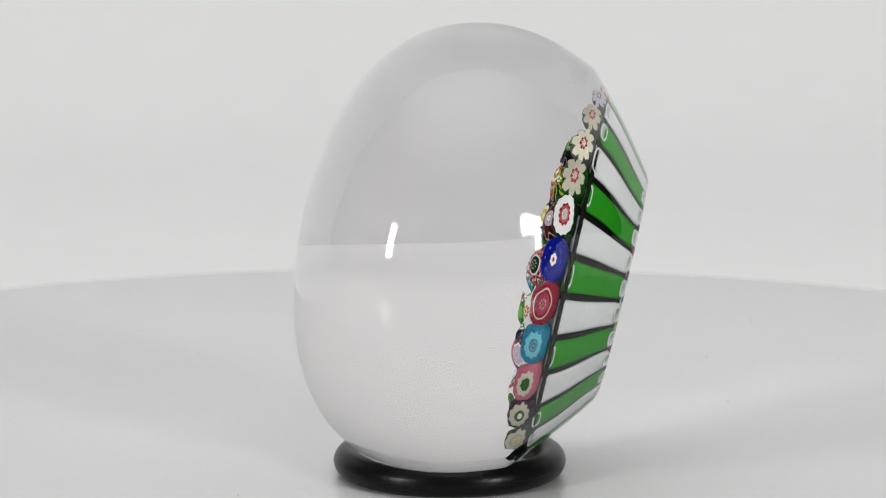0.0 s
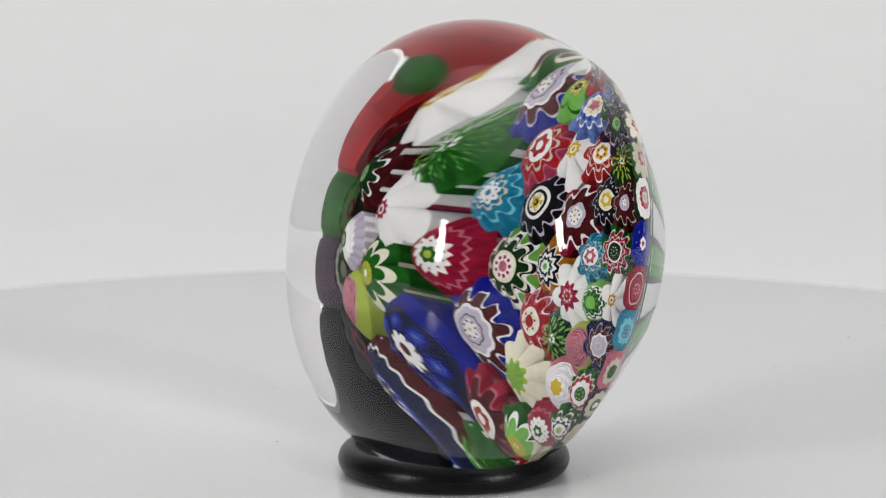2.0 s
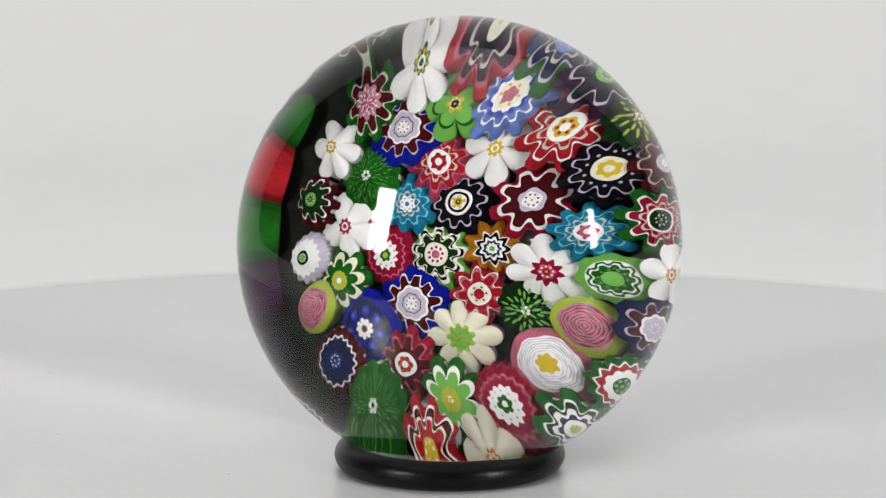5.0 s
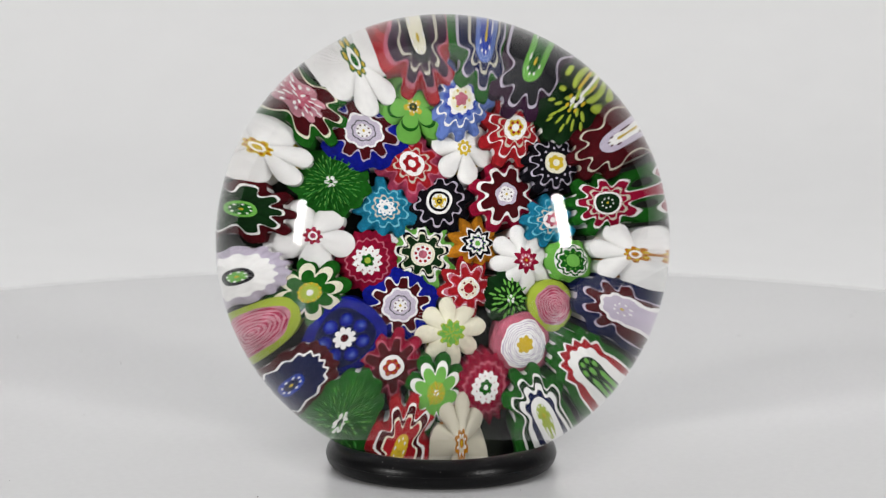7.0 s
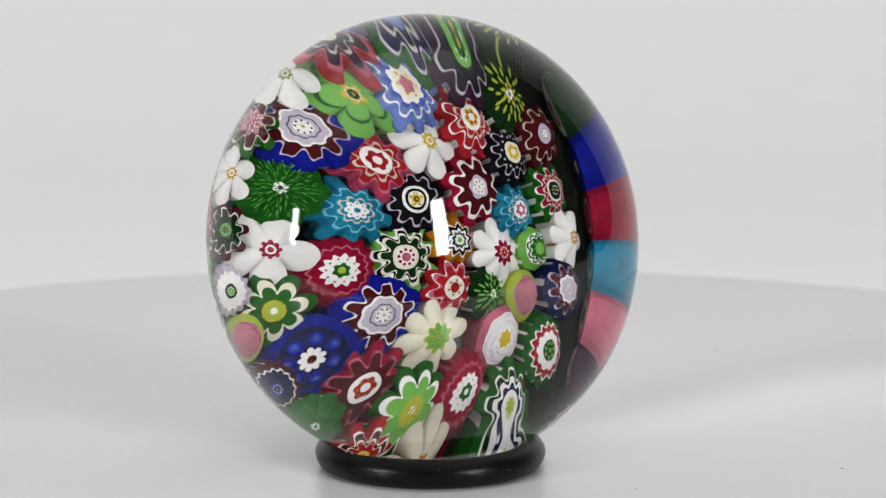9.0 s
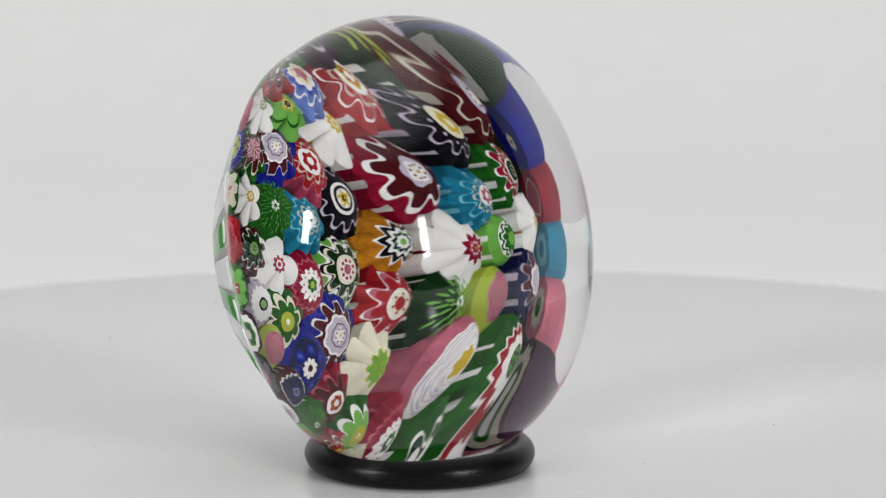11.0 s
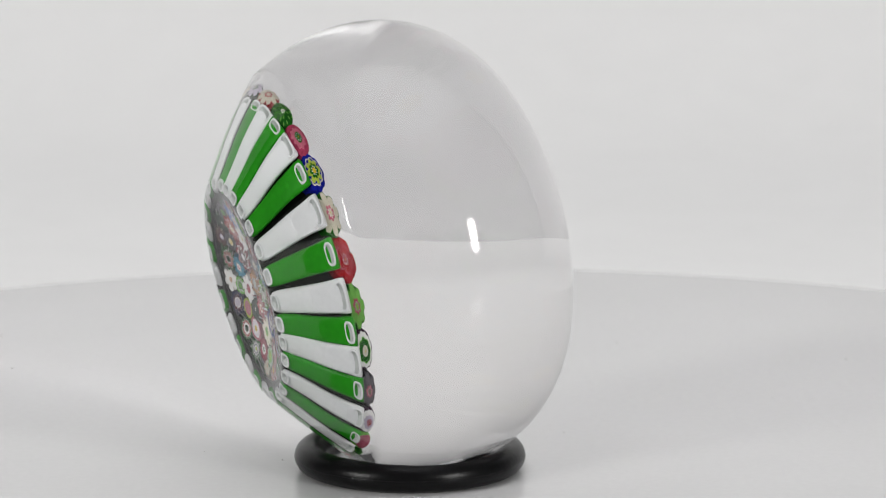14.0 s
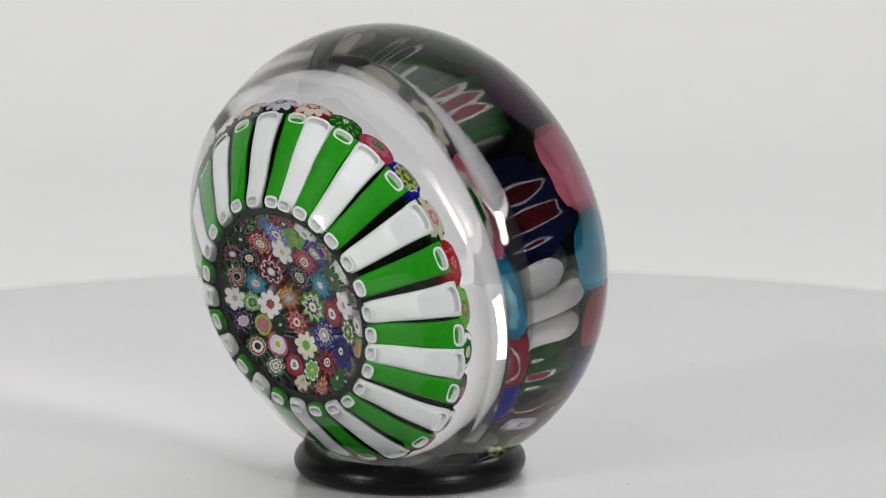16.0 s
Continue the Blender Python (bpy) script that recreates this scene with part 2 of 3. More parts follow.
def cane(name_colour, r, ang, R, layers, dots=(), long=True, lift=0.0, lean=None):
    """One cane with its cut top at (r, ang) on the cushion. layers, from outside: (share of R, lobes, depth, kind, colour)."""
    a0 = radians(ang)
    rnd = random.Random(int(r * 100) * 1000 + int(ang * 10))
    out = Vector((math.sin(a0), math.cos(a0), 0))
    top = out * r + Vector((0, 0, cushion(r) + lift)) + OFF
    top.z += (0.026 if lean is None else 0.03) * top.x
    if lean is None:
        slope = (cushion(r + 0.2) - cushion(max(0, r - 0.2))) / (0.2 + min(r, 0.2))
        normal = (out * -slope + Vector((0, 0, 1))).normalized()
        low = out * r * 0.50 + Vector((0, 0, 6.2))
        R = R * 0.84
        way = ((top - low).normalized() + normal * 0.9).normalized()
        length = (top - low).length if long else 6.5
    else:
        way = (out * math.cos(radians(lean)) + Vector((0, 0, math.sin(radians(lean))))).normalized()
        length = 4.0
    spin = rnd.uniform(0, 360)
    turn = way.to_track_quat("Z", "Y").to_matrix().to_4x4() @ pose(0, 0, 0, 0, 0, spin if lean is None else 0)
    press = 1.0 if lean is None else 0.56  # the rim's canes are pressed flat between cushion and staves
    layers = veined(layers) if len(layers) < 8 else layers
    if not dots and len(layers) < 11:
        dots = [(8, 0.20, 0.035, "white" if layers[-1][4] != "white" else "maroon"), (1, 0.0, 0.05, "yellow")]
    fine = []  # drawn lines between two colours stay thin
    for i, l in enumerate(layers):
        if i and layers[i - 1][4] in PALE and l[4] not in PALE and layers[i - 1][0] - l[0] < 0.13 and layers[i - 1][0] > 0.5:
            l = (layers[i - 1][0] - 0.07, *l[1:])
        fine.append(l)
    layers = fine
    inks = []
    for l in layers:
        if l[4] not in inks:
            inks.append(l[4])
    for d in dots:
        if d[3] not in inks:
            inks.append(d[3])
    ph = [rnd.uniform(-0.06, 0.06) for _ in layers]
    squash, sq_a = rnd.uniform(0.0, 0.07), rnd.uniform(0, 3.14)
    wob = [(rnd.uniform(0, 6.28), rnd.uniform(0.01, 0.03)) for _ in range(3)]

    def contour(l, k):
        a = 2 * math.pi * k / SIDES
        uneven = 1 + squash * math.cos(2 * (a - sq_a)) + sum(w * math.cos((i + 2) * a + p) for i, (p, w) in enumerate(wob))
        q = None
        for m in range(l + 1):
            share, n, depth, kind, _ = layers[m]
            deep = min(0.30 if kind != "saw" else 0.22, depth * (1.35 if 4 < n < 13 else 1.0))
            now = share * R * (1 + deep * wave(kind, n, a + ph[m] * 0.3)) * uneven
            q = now if q is None else min(now, q * 0.965)
        return q * math.cos(a), q * math.sin(a), q

    verts, faces, slots = [], [], []

    def sheet(z0, shrink, flip):
        first = len(verts)
        for l in range(len(layers)):
            for k in range(SIDES):
                x, y, q = contour(l, k)
                if l == 0 and lean is None:  # the casing bulges below the cut top and touches its neighbours
                    x, y = x * 1.2, y * 1.2
                verts.append((x * shrink * MM, y * press * shrink * MM, (z0 - (0 if flip else 1.7 if l == 0 else 0.95 * (q / R) ** 2.2)) * MM))
        hub = len(verts)
        verts.append((0, 0, z0 * MM))
        for l in range(len(layers)):
            for k in range(SIDES):
                j = (k + 1) % SIDES
                a, b = first + l * SIDES + k, first + l * SIDES + j
                f = (a, b, b + SIDES, a + SIDES) if l + 1 < len(layers) else (a, b, hub)
                faces.append(f[::-1] if flip else f)
                slots.append(inks.index(layers[l][4]))
        return first

    t0 = sheet(0, 1, False)
    b0 = sheet(-length, 0.54 if long and lean is None else 0.85, True)
    for k in range(SIDES):
        j = (k + 1) % SIDES
        faces.append((t0 + k, b0 + k, b0 + j, t0 + j))
        notch = layers[0][1] > 4 and wave(layers[0][3], layers[0][1], 2 * math.pi * k / SIDES) < -0.55
        slots.append(inks.index(layers[1 if notch else 0][4]))
    for level, (count, ring_share, size, ink) in enumerate(dots):
        spots = []
        if count > 12:
            spots = [(ring_share * math.sqrt((i + 0.5) / count), i * 2.39996 + rnd.uniform(-0.12, 0.12)) for i in range(count)]
        else:
            spots = [(ring_share, 2 * math.pi * i / count) for i in range(count)]
        for share, a in spots:
            cx, cy = share * R * math.cos(a), share * R * math.sin(a)
            z, fall = (0.05 + 0.03 * level - 0.95 * share ** 2.2) * MM, 2.09 * share ** 1.2
            f0 = len(verts)
            along, across = ((2.1 if count < 50 else 4.2) * rnd.uniform(0.7, 1.3), 0.75) if count > 12 else (1.0, 1.0)
            for i in range(8):
                b = math.pi * i / 4
                dx, dy = size * R * along * math.cos(b), size * R * across * math.sin(b)
                verts.append(((cx + dx * math.cos(a) - dy * math.sin(a)) * MM, (cy + dx * math.sin(a) + dy * math.cos(a)) * press * MM, z - (0.03 + fall * dx / R) * MM))
            verts.append((cx * MM, cy * press * MM, z + 0.06 * MM))
            for i in range(8):
                faces.append((f0 + i, f0 + (i + 1) % 8, f0 + 8))
                slots.append(inks.index(ink))
    me = finish("millefiori_cane", verts, faces, [INK[i] for i in inks], slots, smooth=False)
    return part("millefiori_cane", me, weight, Matrix.Translation(top * MM) @ turn, name_colour + " flower cane")


def cog(body, line, fill, ringc, heart, n=9, depth=0.13, kind="round"):
    return [(1.0, n, depth * 0.9, kind, body), (0.90, n, depth * 1.1, kind, line), (0.82, n, depth * 1.2, kind, fill),
            (0.46, 0, 0, kind, ringc), (0.30, 6, 0.08, kind, heart), (0.14, 0, 0, kind, ringc)]


def rings(body, cols, n=8, depth=0.12, kind="round"):
    out = [(1.0, n, depth, kind, body)]
    m = len(cols)
    for i, c in enumerate(cols):
        s = 0.74 * (1 - i / m)
        out.append((s, n, depth * (1 - 0.6 * i / m), kind, c))
    return out


def daisy(petal, heart, n=6):
    return [(1.0, n, 0.24, "petal", petal), (0.30, 8, 0.12, "round", heart), (0.17, 0, 0, "round", petal), (0.10, 0, 0, "round", heart)]


def rose(a, b, edge, n=6):
    out = [(1.0, 3, 0.03, "round", edge), (0.93, 5, 0.03, "round", a)]
    for i in range(n):
        s = 0.84 * (1 - i / n)
        out += [(s, 4 + i % 3, 0.035, "round", b), (s - 0.04, 5 - i % 3, 0.04, "round", a)]
    return out


def tuft(body):
    return [(1.0, 11, 0.05, "saw", body), (0.17, 6, 0.2, "petal", "white"), (0.07, 0, 0, "round", "black")]


cane("amber and black star", 4.2, 96, 3.55, rings("amber", ["white", "black", "white", "navy", "white", "light_green"], 9, 0.16, "saw"), [(8, 0.34, 0.04, "light_green")])
cane("black and white ringed", 5.8, -11, 4.40, [(1.0, 10, 0.10, "round", "black"), (0.86, 10, 0.12, "round", "lilac"), (0.80, 10, 0.12, "round", "black"), (0.62, 10, 0.06, "round", "black"), (0.50, 0, 0, "round", "white"), (0.40, 0, 0, "round", "black"), (0.30, 0, 0, "round", "white"), (0.22, 5, 0.2, "round", "yellow"), (0.10, 0, 0, "round", "black")])
cane("maroon with white scalloped edge", 10.6, 53, 4.40, [(1.0, 8, 0.15, "round", "crimson"), (0.98, 8, 0.16, "round", "white"), (0.83, 8, 0.17, "round", "maroon"), (0.42, 5, 0.05, "round", "lilac"), (0.30, 4, 0.15, "round", "white")])
cane("black and lilac", 18.3, 56, 3.81, cog("black", "lilac", "black", "cream", "yellow", 10, 0.13), [(10, 0.62, 0.05, "lilac")])
cane("red with white edge", 18, 33, 4.09, cog("red", "white", "red", "white", "yellow", 8, 0.17), [(6, 0.2, 0.06, "red")])
cane("white daisy", 13.2, 12, 3.67, daisy("white", "yellow", 6), [(6, 0.2, 0.05, "yellow")])
cane("sky blue", 19, 8, 4.20, [(1.0, 11, 0.13, "round", "sky"), (0.84, 11, 0.12, "round", "white"), (0.78, 11, 0.12, "round", "sky"), (0.60, 11, 0.10, "round", "mid_blue"), (0.50, 8, 0.08, "round", "white"), (0.40, 0, 0, "round", "cream"), (0.22, 5, 0.1, "round", "pink")], [(6, 0.3, 0.05, "yellow")])
cane("green five-petalled", 18.4, -12, 3.75, [(1.0, 5, 0.24, "petal", "light_green"), (0.82, 5, 0.26, "petal", "green"), (0.72, 5, 0.26, "petal", "light_green"), (0.30, 5, 0.2, "round", "yellow"), (0.16, 0, 0, "round", "dark_green")])
cane("red and pink", 11.9, -23, 4.36, cog("rose", "pink", "red", "white", "red", 9, 0.14), [(6, 0.30, 0.05, "red")])
cane("royal blue with white edge and lilac heart", 18.3, -35, 4.31, [(1.14, 8, 0.05, "round", "blue"), (0.94, 9, 0.16, "round", "lilac"), (0.86, 9, 0.17, "round", "maroon"), (0.62, 8, 0.05, "round", "white"), (0.55, 8, 0.05, "round", "lilac"), (0.25, 0, 0, "round", "white")])
cane("green tufted", 17.4, -61, 4.40, tuft("green"), [(110, 0.97, 0.024, "leaf"), (60, 0.93, 0.020, "light_green")])
cane("turquoise", 9.9, -60, 3.93, [(1.0, 9, 0.14, "round", "turquoise"), (0.80, 9, 0.12, "round", "pale_turquoise"), (0.72, 9, 0.12, "round", "turquoise"), (0.34, 8, 0.1, "round", "white"), (0.10, 0, 0, "round", "turquoise")], [(8, 0.26, 0.035, "turquoise")])
cane("white daisy with red heart", 17.8, -86, 4.0, daisy("white", "rose", 5), [(7, 0.22, 0.055, "red")])
cane("crimson serrated", 11.5, -102, 4.14, [(1.0, 17, 0.07, "saw", "crimson"), (0.86, 17, 0.07, "saw", "pink"), (0.80, 17, 0.07, "saw", "crimson"), (0.54, 12, 0.1, "saw", "white"), (0.24, 6, 0.1, "round", "green"), (0.12, 0, 0, "round", "lime")], [(10, 0.42, 0.035, "crimson")])
cane("dark green with cream edge", 4.1, -116, 4.40, [(1.0, 9, 0.15, "round", "light_green"), (0.98, 9, 0.16, "round", "white"), (0.83, 9, 0.17, "round", "black"), (0.74, 9, 0.17, "round", "cream"), (0.68, 9, 0.17, "round", "dark_green"), (0.46, 0, 0, "round", "cream"), (0.36, 0, 0, "round", "white"), (0.16, 0, 0, "round", "pink")], [(9, 0.27, 0.06, "red")])
cane("white petalled with red star", 11.4, 105, 4.04, [(1.0, 8, 0.18, "petal", "white"), (0.46, 9, 0.2, "saw", "crimson"), (0.26, 6, 0.1, "round", "pink"), (0.14, 0, 0, "round", "red")])
cane("green ringed", 17.5, 100, 3.00, [(1.0, 8, 0.04, "round", "light_green"), (0.90, 0, 0, "round", "white"), (0.80, 9, 0.09, "round", "green"), (0.70, 9, 0.09, "round", "white"), (0.64, 9, 0.09, "round", "green"), (0.36, 0, 0, "round", "light_green")], [(10, 0.46, 0.05, "light_green")])
cane("turquoise with pink heart", 15, 80, 3.29, cog("turquoise", "pale_turquoise", "turquoise", "white", "pink", 9, 0.15), [(6, 0.33, 0.05, "red")])
cane("red star", 7.3, 158, 3.81, [(1.0, 8, 0.18, "saw", "red"), (0.92, 8, 0.2, "round", "white"), (0.83, 8, 0.2, "round", "pink"), (0.72, 8, 0.2, "round", "red"), (0.48, 0, 0, "round", "white"), (0.40, 6, 0.1, "round", "cream"), (0.22, 0, 0, "round", "red")], [(6, 0.30, 0.05, "crimson")])
cane("green with white dashes", 12, 134, 3.51, tuft("dark_green"), [(34, 0.92, 0.075, "light_green")])
cane("pink rose", 17.2, 122, 3.23, rose("pale_pink", "rose", "lime", 7))
cane("white rose with yellow heart", 17.6, 144, 3.65, [(1.06, 4, 0.03, "round", "pink")] + [(1.0 - 0.045 * i - 0.02 * (i % 2), 6 - i % 3, 0.03, "round", "white" if i % 2 == 0 else "lilac") for i in range(13)] + [(0.34, 7, 0.1, "round", "yellow")])
cane("crimson and pink serrated", 19.9, 166, 3.58, [(1.0, 18, 0.08, "saw", "crimson"), (0.92, 18, 0.08, "saw", "pink"), (0.84, 18, 0.08, "saw", "crimson"), (0.58, 13, 0.1, "saw", "white"), (0.26, 6, 0.1, "round", "green"), (0.10, 0, 0, "round", "white")], [(10, 0.42, 0.03, "pink")])
cane("cream and green", 12.8, 179, 4.00, [(1.0, 8, 0.18, "petal", "cream"), (0.50, 9, 0.12, "round", "lime"), (0.44, 8, 0.1, "round", "light_green")], [(14, 0.36, 0.05, "lime")])
cane("green with white petals", 19.9, -175, 3.63, [(1.0, 8, 0.20, "petal", "green"), (0.94, 8, 0.24, "petal", "white"), (0.78, 8, 0.24, "petal", "light_green"), (0.40, 0, 0, "round", "lime"), (0.12, 0, 0, "round", "white")], [(14, 0.36, 0.05, "yellow")])
cane("dark red with white heart", 18.3, -155, 3.93, cog("crimson", "pink", "maroon", "white", "red", 9, 0.18), [(7, 0.24, 0.05, "amber")])
cane("royal blue with lilac heart", 11.2, -142, 4.40, [(1.14, 8, 0.05, "round", "blue"), (0.95, 10, 0.16, "round", "white"), (0.88, 10, 0.17, "round", "maroon"), (0.64, 8, 0.04, "round", "white"), (0.56, 8, 0.04, "round", "lilac"), (0.24, 6, 0.1, "round", "white")])
cane("royal blue with blue petals", 18.6, -132, 4.40, [(1.08, 3, 0.05, "round", "blue"), (0.97, 3, 0.05, "round", "navy"), (0.32, 9, 0.16, "petal", "white"), (0.13, 0, 0, "round", "maroon")], [(7, 0.62, 0.235, "blue"), (7, 0.64, 0.15, "mid_blue"), (7, 0.65, 0.07, "sky")])
cane("green with cream petals", 19.1, -109, 3.85, [(1.0, 8, 0.20, "petal", "green"), (0.94, 8, 0.24, "petal", "cream"), (0.74, 8, 0.2, "petal", "green"), (0.40, 0, 0, "round", "lime"), (0.12, 0, 0, "round", "white")], [(12, 0.36, 0.06, "yellow")])
cane("pink rose", 24, -114, 3.12, rose("pale_pink", "rose", "lime", 7))
cane("navy with white serrated edge", 23.9, -132, 3.47, [(1.0, 16, 0.06, "saw", "maroon"), (0.92, 16, 0.07, "saw", "white"), (0.80, 16, 0.08, "saw", "navy"), (0.30, 0, 0, "round", "mid_blue"), (0.16, 0, 0, "round", "navy")])
cane("green tufted", 23.9, -149, 3.91, tuft("green"), [(110, 0.97, 0.024, "leaf"), (60, 0.93, 0.020, "light_green")])
cane("red with white lobes", 24.1, -167, 3.13, [(1.0, 8, 0.18, "round", "red"), (0.92, 8, 0.2, "round", "white"), (0.80, 8, 0.2, "round", "maroon"), (0.66, 8, 0.2, "round", "cream"), (0.56, 8, 0.2, "round", "red"), (0.3, 0, 0, "round", "yellow")])
cane("white serrated with black eye", 23.8, -98, 3.14, [(1.0, 15, 0.08, "round", "lilac"), (0.9, 15, 0.08, "round", "white"), (0.36, 0, 0, "round", "black"), (0.22, 0, 0, "round", "light_green")])
cane("dark green with white edge", 23.5, -79, 3.17, [(1.0, 9, 0.15, "round", "maroon"), (0.90, 9, 0.17, "round", "white"), (0.80, 9, 0.17, "round", "dark_green"), (0.34, 0, 0, "round", "light_green"), (0.24, 0, 0, "round", "green")])
cane("white daisy with yellow heart", 23.6, -61, 3.1, daisy("white", "yellow", 6), [(8, 0.24, 0.05, "amber")])
cane("pink lobed", 23.4, -43, 3.47, [(1.0, 8, 0.18, "round", "green"), (0.94, 8, 0.2, "round", "cream"), (0.84, 8, 0.2, "round", "maroon"), (0.58, 9, 0.1, "round", "pale_pink"), (0.28, 0, 0, "round", "pink")], [(26, 0.52, 0.04, "white"), (8, 0.3, 0.05, "rose")])
cane("white daisy with green heart", 23.3, -24, 3.5, daisy("white", "green", 6), [(8, 0.24, 0.055, "yellow")])
cane("red with pink lobes", 23.5, -5, 4.11, [(1.0, 8, 0.2, "round", "red"), (0.92, 8, 0.22, "round", "pink"), (0.80, 8, 0.22, "round", "plum"), (0.4, 0, 0, "round", "black"), (0.24, 0, 0, "round", "cream")])
cane("green and blue lobed", 23.7, 14, 3.56, [(1.0, 7, 0.18, "round", "green"), (0.88, 7, 0.2, "round", "lilac"), (0.78, 7, 0.2, "round", "navy"), (0.4, 0, 0, "round", "sky"), (0.24, 0, 0, "round", "mid_blue")])
cane("plum with green heart", 23.6, 29, 4.11, [(1.0, 8, 0.16, "round", "plum"), (0.88, 8, 0.18, "round", "lilac"), (0.80, 8, 0.18, "round", "black"), (0.36, 0, 0, "round", "light_green"), (0.18, 0, 0, "round", "green")])
cane("green with white dashes", 23.4, 45, 3.78, tuft("dark_green"), [(30, 0.92, 0.075, "lime"), (8, 0.28, 0.06, "yellow")])
cane("maroon with lilac heart", 23.9, 61, 3.56, [(1.0, 8, 0.13, "round", "maroon"), (0.94, 8, 0.15, "round", "ivory"), (0.84, 8, 0.16, "round", "maroon"), (0.42, 0, 0, "round", "lilac"), (0.2, 0, 0, "round", "white")])
cane("red and green with white edge", 21.6, 78, 3.62, [(1.0, 9, 0.14, "round", "green"), (0.92, 9, 0.16, "round", "white"), (0.82, 9, 0.16, "round", "crimson"), (0.5, 0, 0, "round", "white"), (0.42, 0, 0, "round", "dark_green")])
cane("white daisy with brown heart", 23.4, 95, 3.22, daisy("white", "amber", 6), [(7, 0.24, 0.055, "yellow")])
cane("navy with lilac heart", 23.3, 112, 3.62, [(1.12, 8, 0.06, "round", "navy"), (0.93, 9, 0.18, "round", "lilac"), (0.85, 9, 0.18, "round", "maroon"), (0.6, 8, 0.05, "round", "white"), (0.50, 8, 0.05, "round", "lilac")])
cane("red and white serrated", 23.6, 132, 3.72, [(1.0, 14, 0.09, "saw", "green"), (0.94, 14, 0.1, "saw", "white"), (0.84, 14, 0.1, "saw", "red"), (0.66, 10, 0.05, "round", "white"), (0.38, 0, 0, "round", "dark_green")], [(7, 0.26, 0.08, "light_green"), (1, 0.0, 0.09, "light_green")])
cane("white and navy ringed", 23.7, 151, 3.55, [(1.0, 8, 0.14, "round", "green"), (0.92, 8, 0.15, "round", "white"), (0.80, 8, 0.15, "round", "dark_green"), (0.70, 8, 0.13, "round", "white"), (0.55, 8, 0.1, "round", "navy"), (0.42, 0, 0, "round", "white"), (0.24, 0, 0, "round", "lime")])
cane("ivory and amber", 23.7, 176, 2.8, daisy("ivory", "amber", 7))


# canes of the rim, whose cut tops look outwards above the staves
def rim(name, ang, layers, dots=(), R=3.15):
    casing = [(1.0, 6, 0.04, "round", layers[0][4])]  # each cane is cased in its petals' colour
    cane(name, 30.7, ang, R * 1.24, casing + [(f * 0.90,) + tuple(rest) for f, *rest in layers], dots, lift=12.35 - cushion(30.7), lean=2)


def petals(body, petal, heart, n=8):
    return [(1.0, n, 0.12, "round", body), (0.92, n, 0.2, "petal", petal), (0.36, 7, 0.12, "round", heart), (0.18, 0, 0, "round", petal)]


def cup(edge, inside, heart):
    return [(1.0, 14, 0.04, "saw", edge), (0.66, 10, 0.08, "saw", inside), (0.34, 0, 0, "round", heart)]


rim("dark green and lilac", 8, petals("dark_green", "lilac", "green"))
rim("pale pink with red heart", 22, petals("grey", "ivory", "red"))
rim("pale with red heart", 36, petals("grey", "cream", "red"))
rim("green with pink heart", 48.5, petals("green", "ivory", "rose"))
rim("white with red ring", 61.5, [(1.0, 14, 0.03, "saw", "dark_green"), (0.92, 14, 0.04, "saw", "white"), (0.50, 10, 0.06, "round", "red"), (0.40, 8, 0.05, "round", "pink"), (0.26, 0, 0, "round", "ivory")])
rim("royal blue with white dots", 75.5, [(1.0, 0, 0, "round", "blue"), (0.26, 6, 0.15, "petal", "white"), (0.11, 0, 0, "round", "red")], [(8, 0.6, 0.06, "sky")], 3.1)
rim("plain crimson", 89, [(1.0, 5, 0.03, "round", "crimson"), (0.5, 0, 0, "round", "rose")])
rim("turquoise ribbed", 102, cup("turquoise", "pale_turquoise", "turquoise"))
rim("pink ribbed with green heart", 115.5, cup("pink", "ivory", "green"), [(7, 0.3, 0.06, "dark_green")])
rim("plum with white face", 128.5, [(1.0, 12, 0.04, "saw", "plum"), (0.8, 10, 0.08, "saw", "ivory"), (0.4, 0, 0, "round", "green"), (0.2, 0, 0, "round", "white")])
rim("white with yellow heart", 142.5, [(1.0, 8, 0.03, "round", "dark_green"), (0.9, 8, 0.06, "round", "ivory"), (0.28, 0, 0, "round", "yellow")])
rim("black", 156.5, [(1.0, 6, 0.04, "round", "black"), (0.5, 0, 0, "round", "dark_green")])
rim("green tufted", 170, tuft("green"), [(20, 0.9, 0.07, "light_green")])
rim("red", -176, petals("maroon", "red", "cream"))
rim("green", -162, tuft("green"), [(20, 0.9, 0.07, "light_green")])
rim("pink rose", -148, rose("pink", "rose", "light_green", 4))
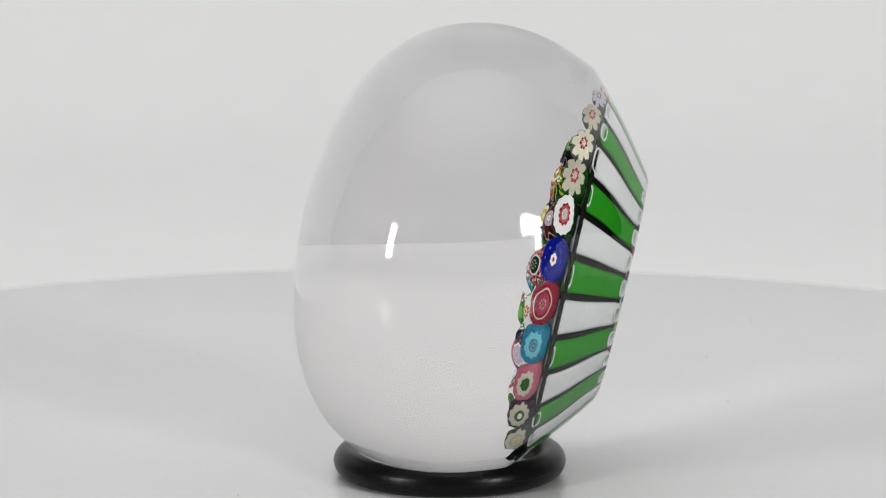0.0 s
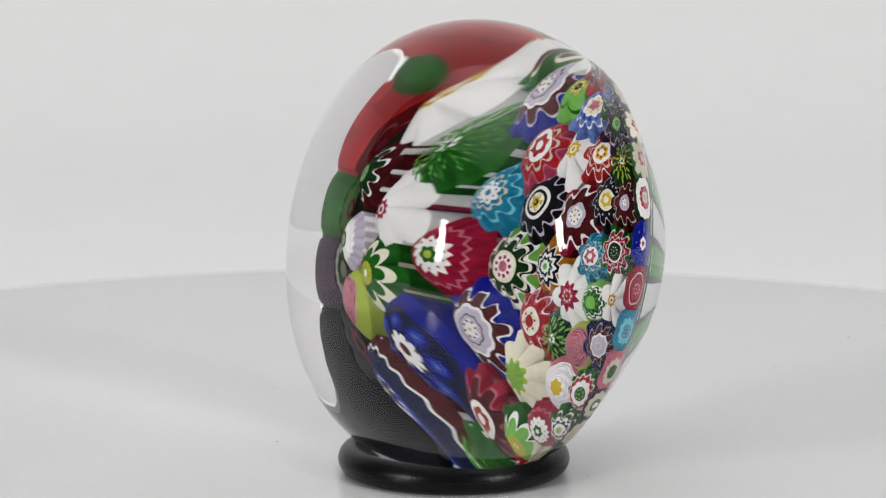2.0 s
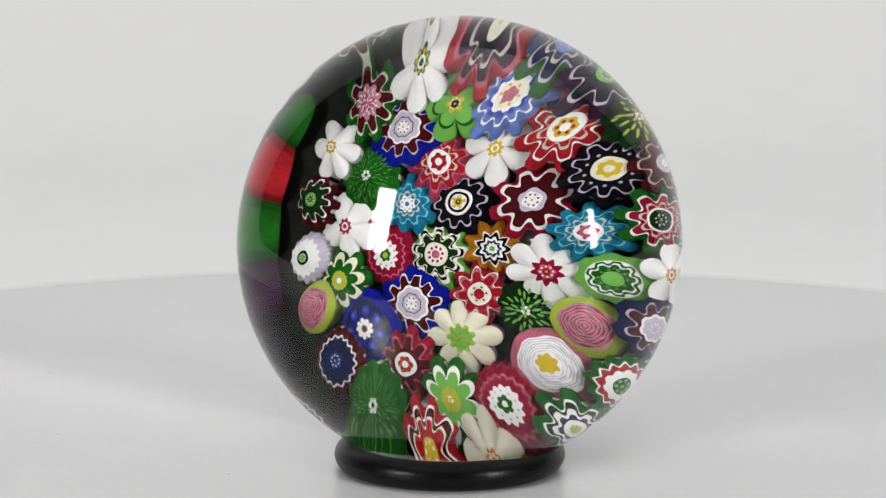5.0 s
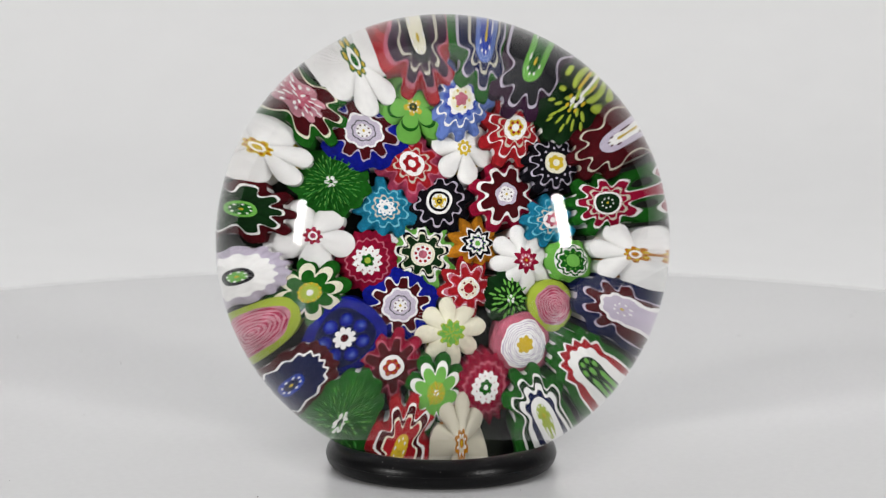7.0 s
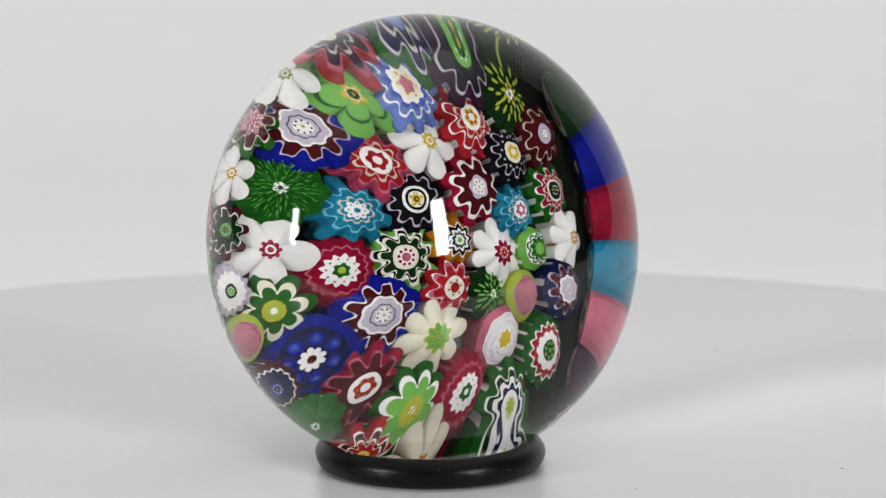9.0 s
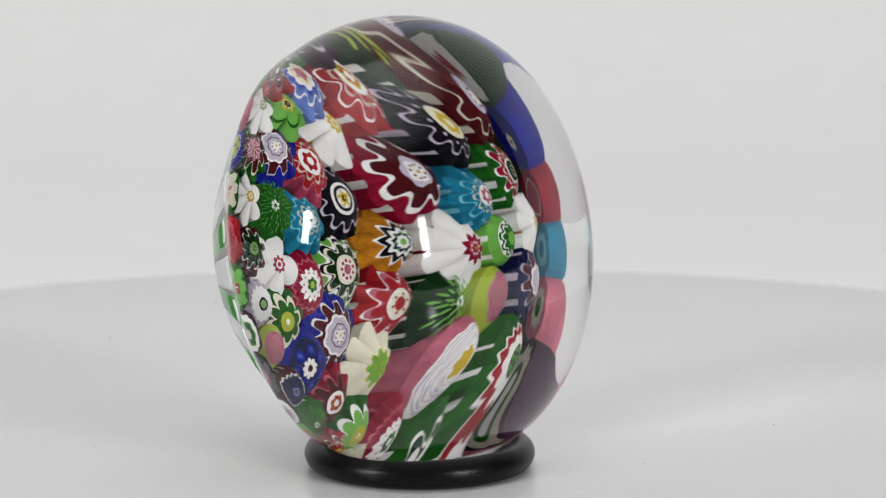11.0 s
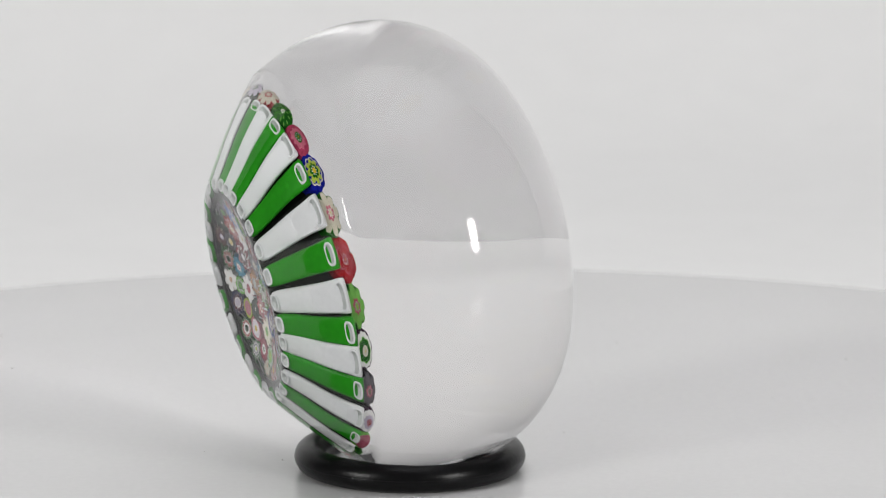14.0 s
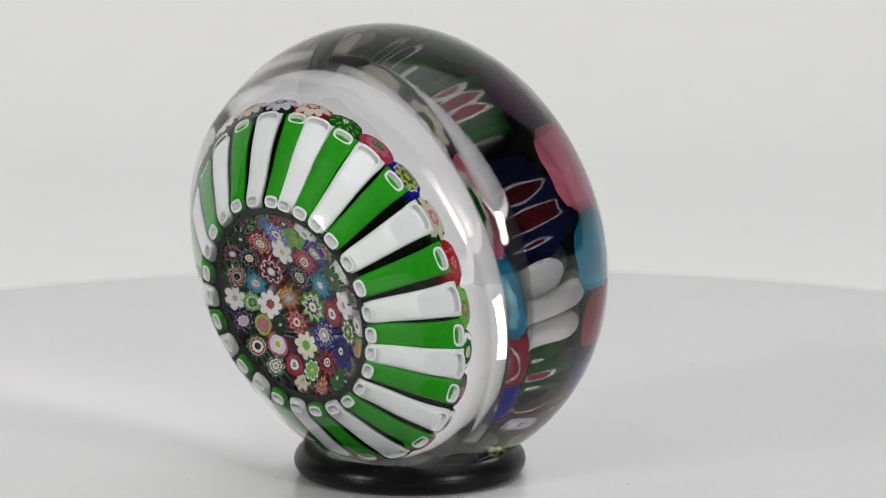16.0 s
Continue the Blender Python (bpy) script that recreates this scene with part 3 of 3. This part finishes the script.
rim("white with pink heart", -134, [(1.0, 12, 0.03, "saw", "plum")] + [(0.92 * s, n, d, k, c) for s, n, d, k, c in cup("white", "lilac", "rose")])
rim("grey flower", -119.5, petals("black", "grey", "pink"))
rim("white cup with green inside", -104.5, [(1.0, 14, 0.04, "saw", "plum"), (0.92, 14, 0.05, "saw", "white"), (0.66, 8, 0.05, "round", "light_green"), (0.6, 8, 0.05, "round", "green"), (0.3, 0, 0, "round", "ivory")], (), 3.2)
rim("green with white petals and red heart", -90, petals("green", "light_green", "rose"))
rim("red flower", -75.5, [(1.0, 5, 0.16, "petal", "red"), (0.6, 5, 0.2, "petal", "pink"), (0.52, 5, 0.2, "petal", "red"), (0.22, 0, 0, "round", "rose")], (), 3.3)
rim("green with white petals and pink heart", -61, petals("green", "ivory", "pink"))
rim("royal blue with yellow heart", -46.5, [(1.0, 9, 0.06, "round", "blue"), (0.6, 8, 0.2, "petal", "lime"), (0.4, 8, 0.1, "round", "green"), (0.16, 0, 0, "round", "yellow")])
rim("pink", -33, cup("rose", "pink", "green"))
rim("green tufted", -19.5, tuft("green"), [(20, 0.9, 0.07, "light_green")])
rim("red and ivory", -6, petals("red", "ivory", "red"))

# ---- turning ----
TURN = 14.4
TILT = 12.88


def weight_pose(t):
    a = radians(TURN * (t - 14.0))
    spin = Matrix.Rotation(a, 4, "Z")
    az, el = radians(18.47), radians(TILT)
    ax = Vector((math.cos(az) * math.cos(el), math.sin(az) * math.cos(el), math.sin(el)))
    up = (Vector((0, 0, 1)) - ax * ax.z).normalized()
    rt = up.cross(ax)
    m = Matrix((rt, up, ax)).transposed().to_4x4()
    m.translation = (Vector((-30.96, -8.65, 33.0)) + rt * 1.1 - up * 0.3) * MM
    return spin @ m


def motions():
    times = [0.5 * k for k in range(33)]
    walk(table, [(t, Matrix.Rotation(radians(TURN * (t - 14.0)), 4, "Z")) for t in times])
    walk(ring, [(t, Matrix.Rotation(radians(TURN * (t - 14.0)), 4, "Z") @ pose(-0.00370, 0.00097, 0)) for t in times])
    walk(weight, [(t, weight_pose(t)) for t in times])


motions()
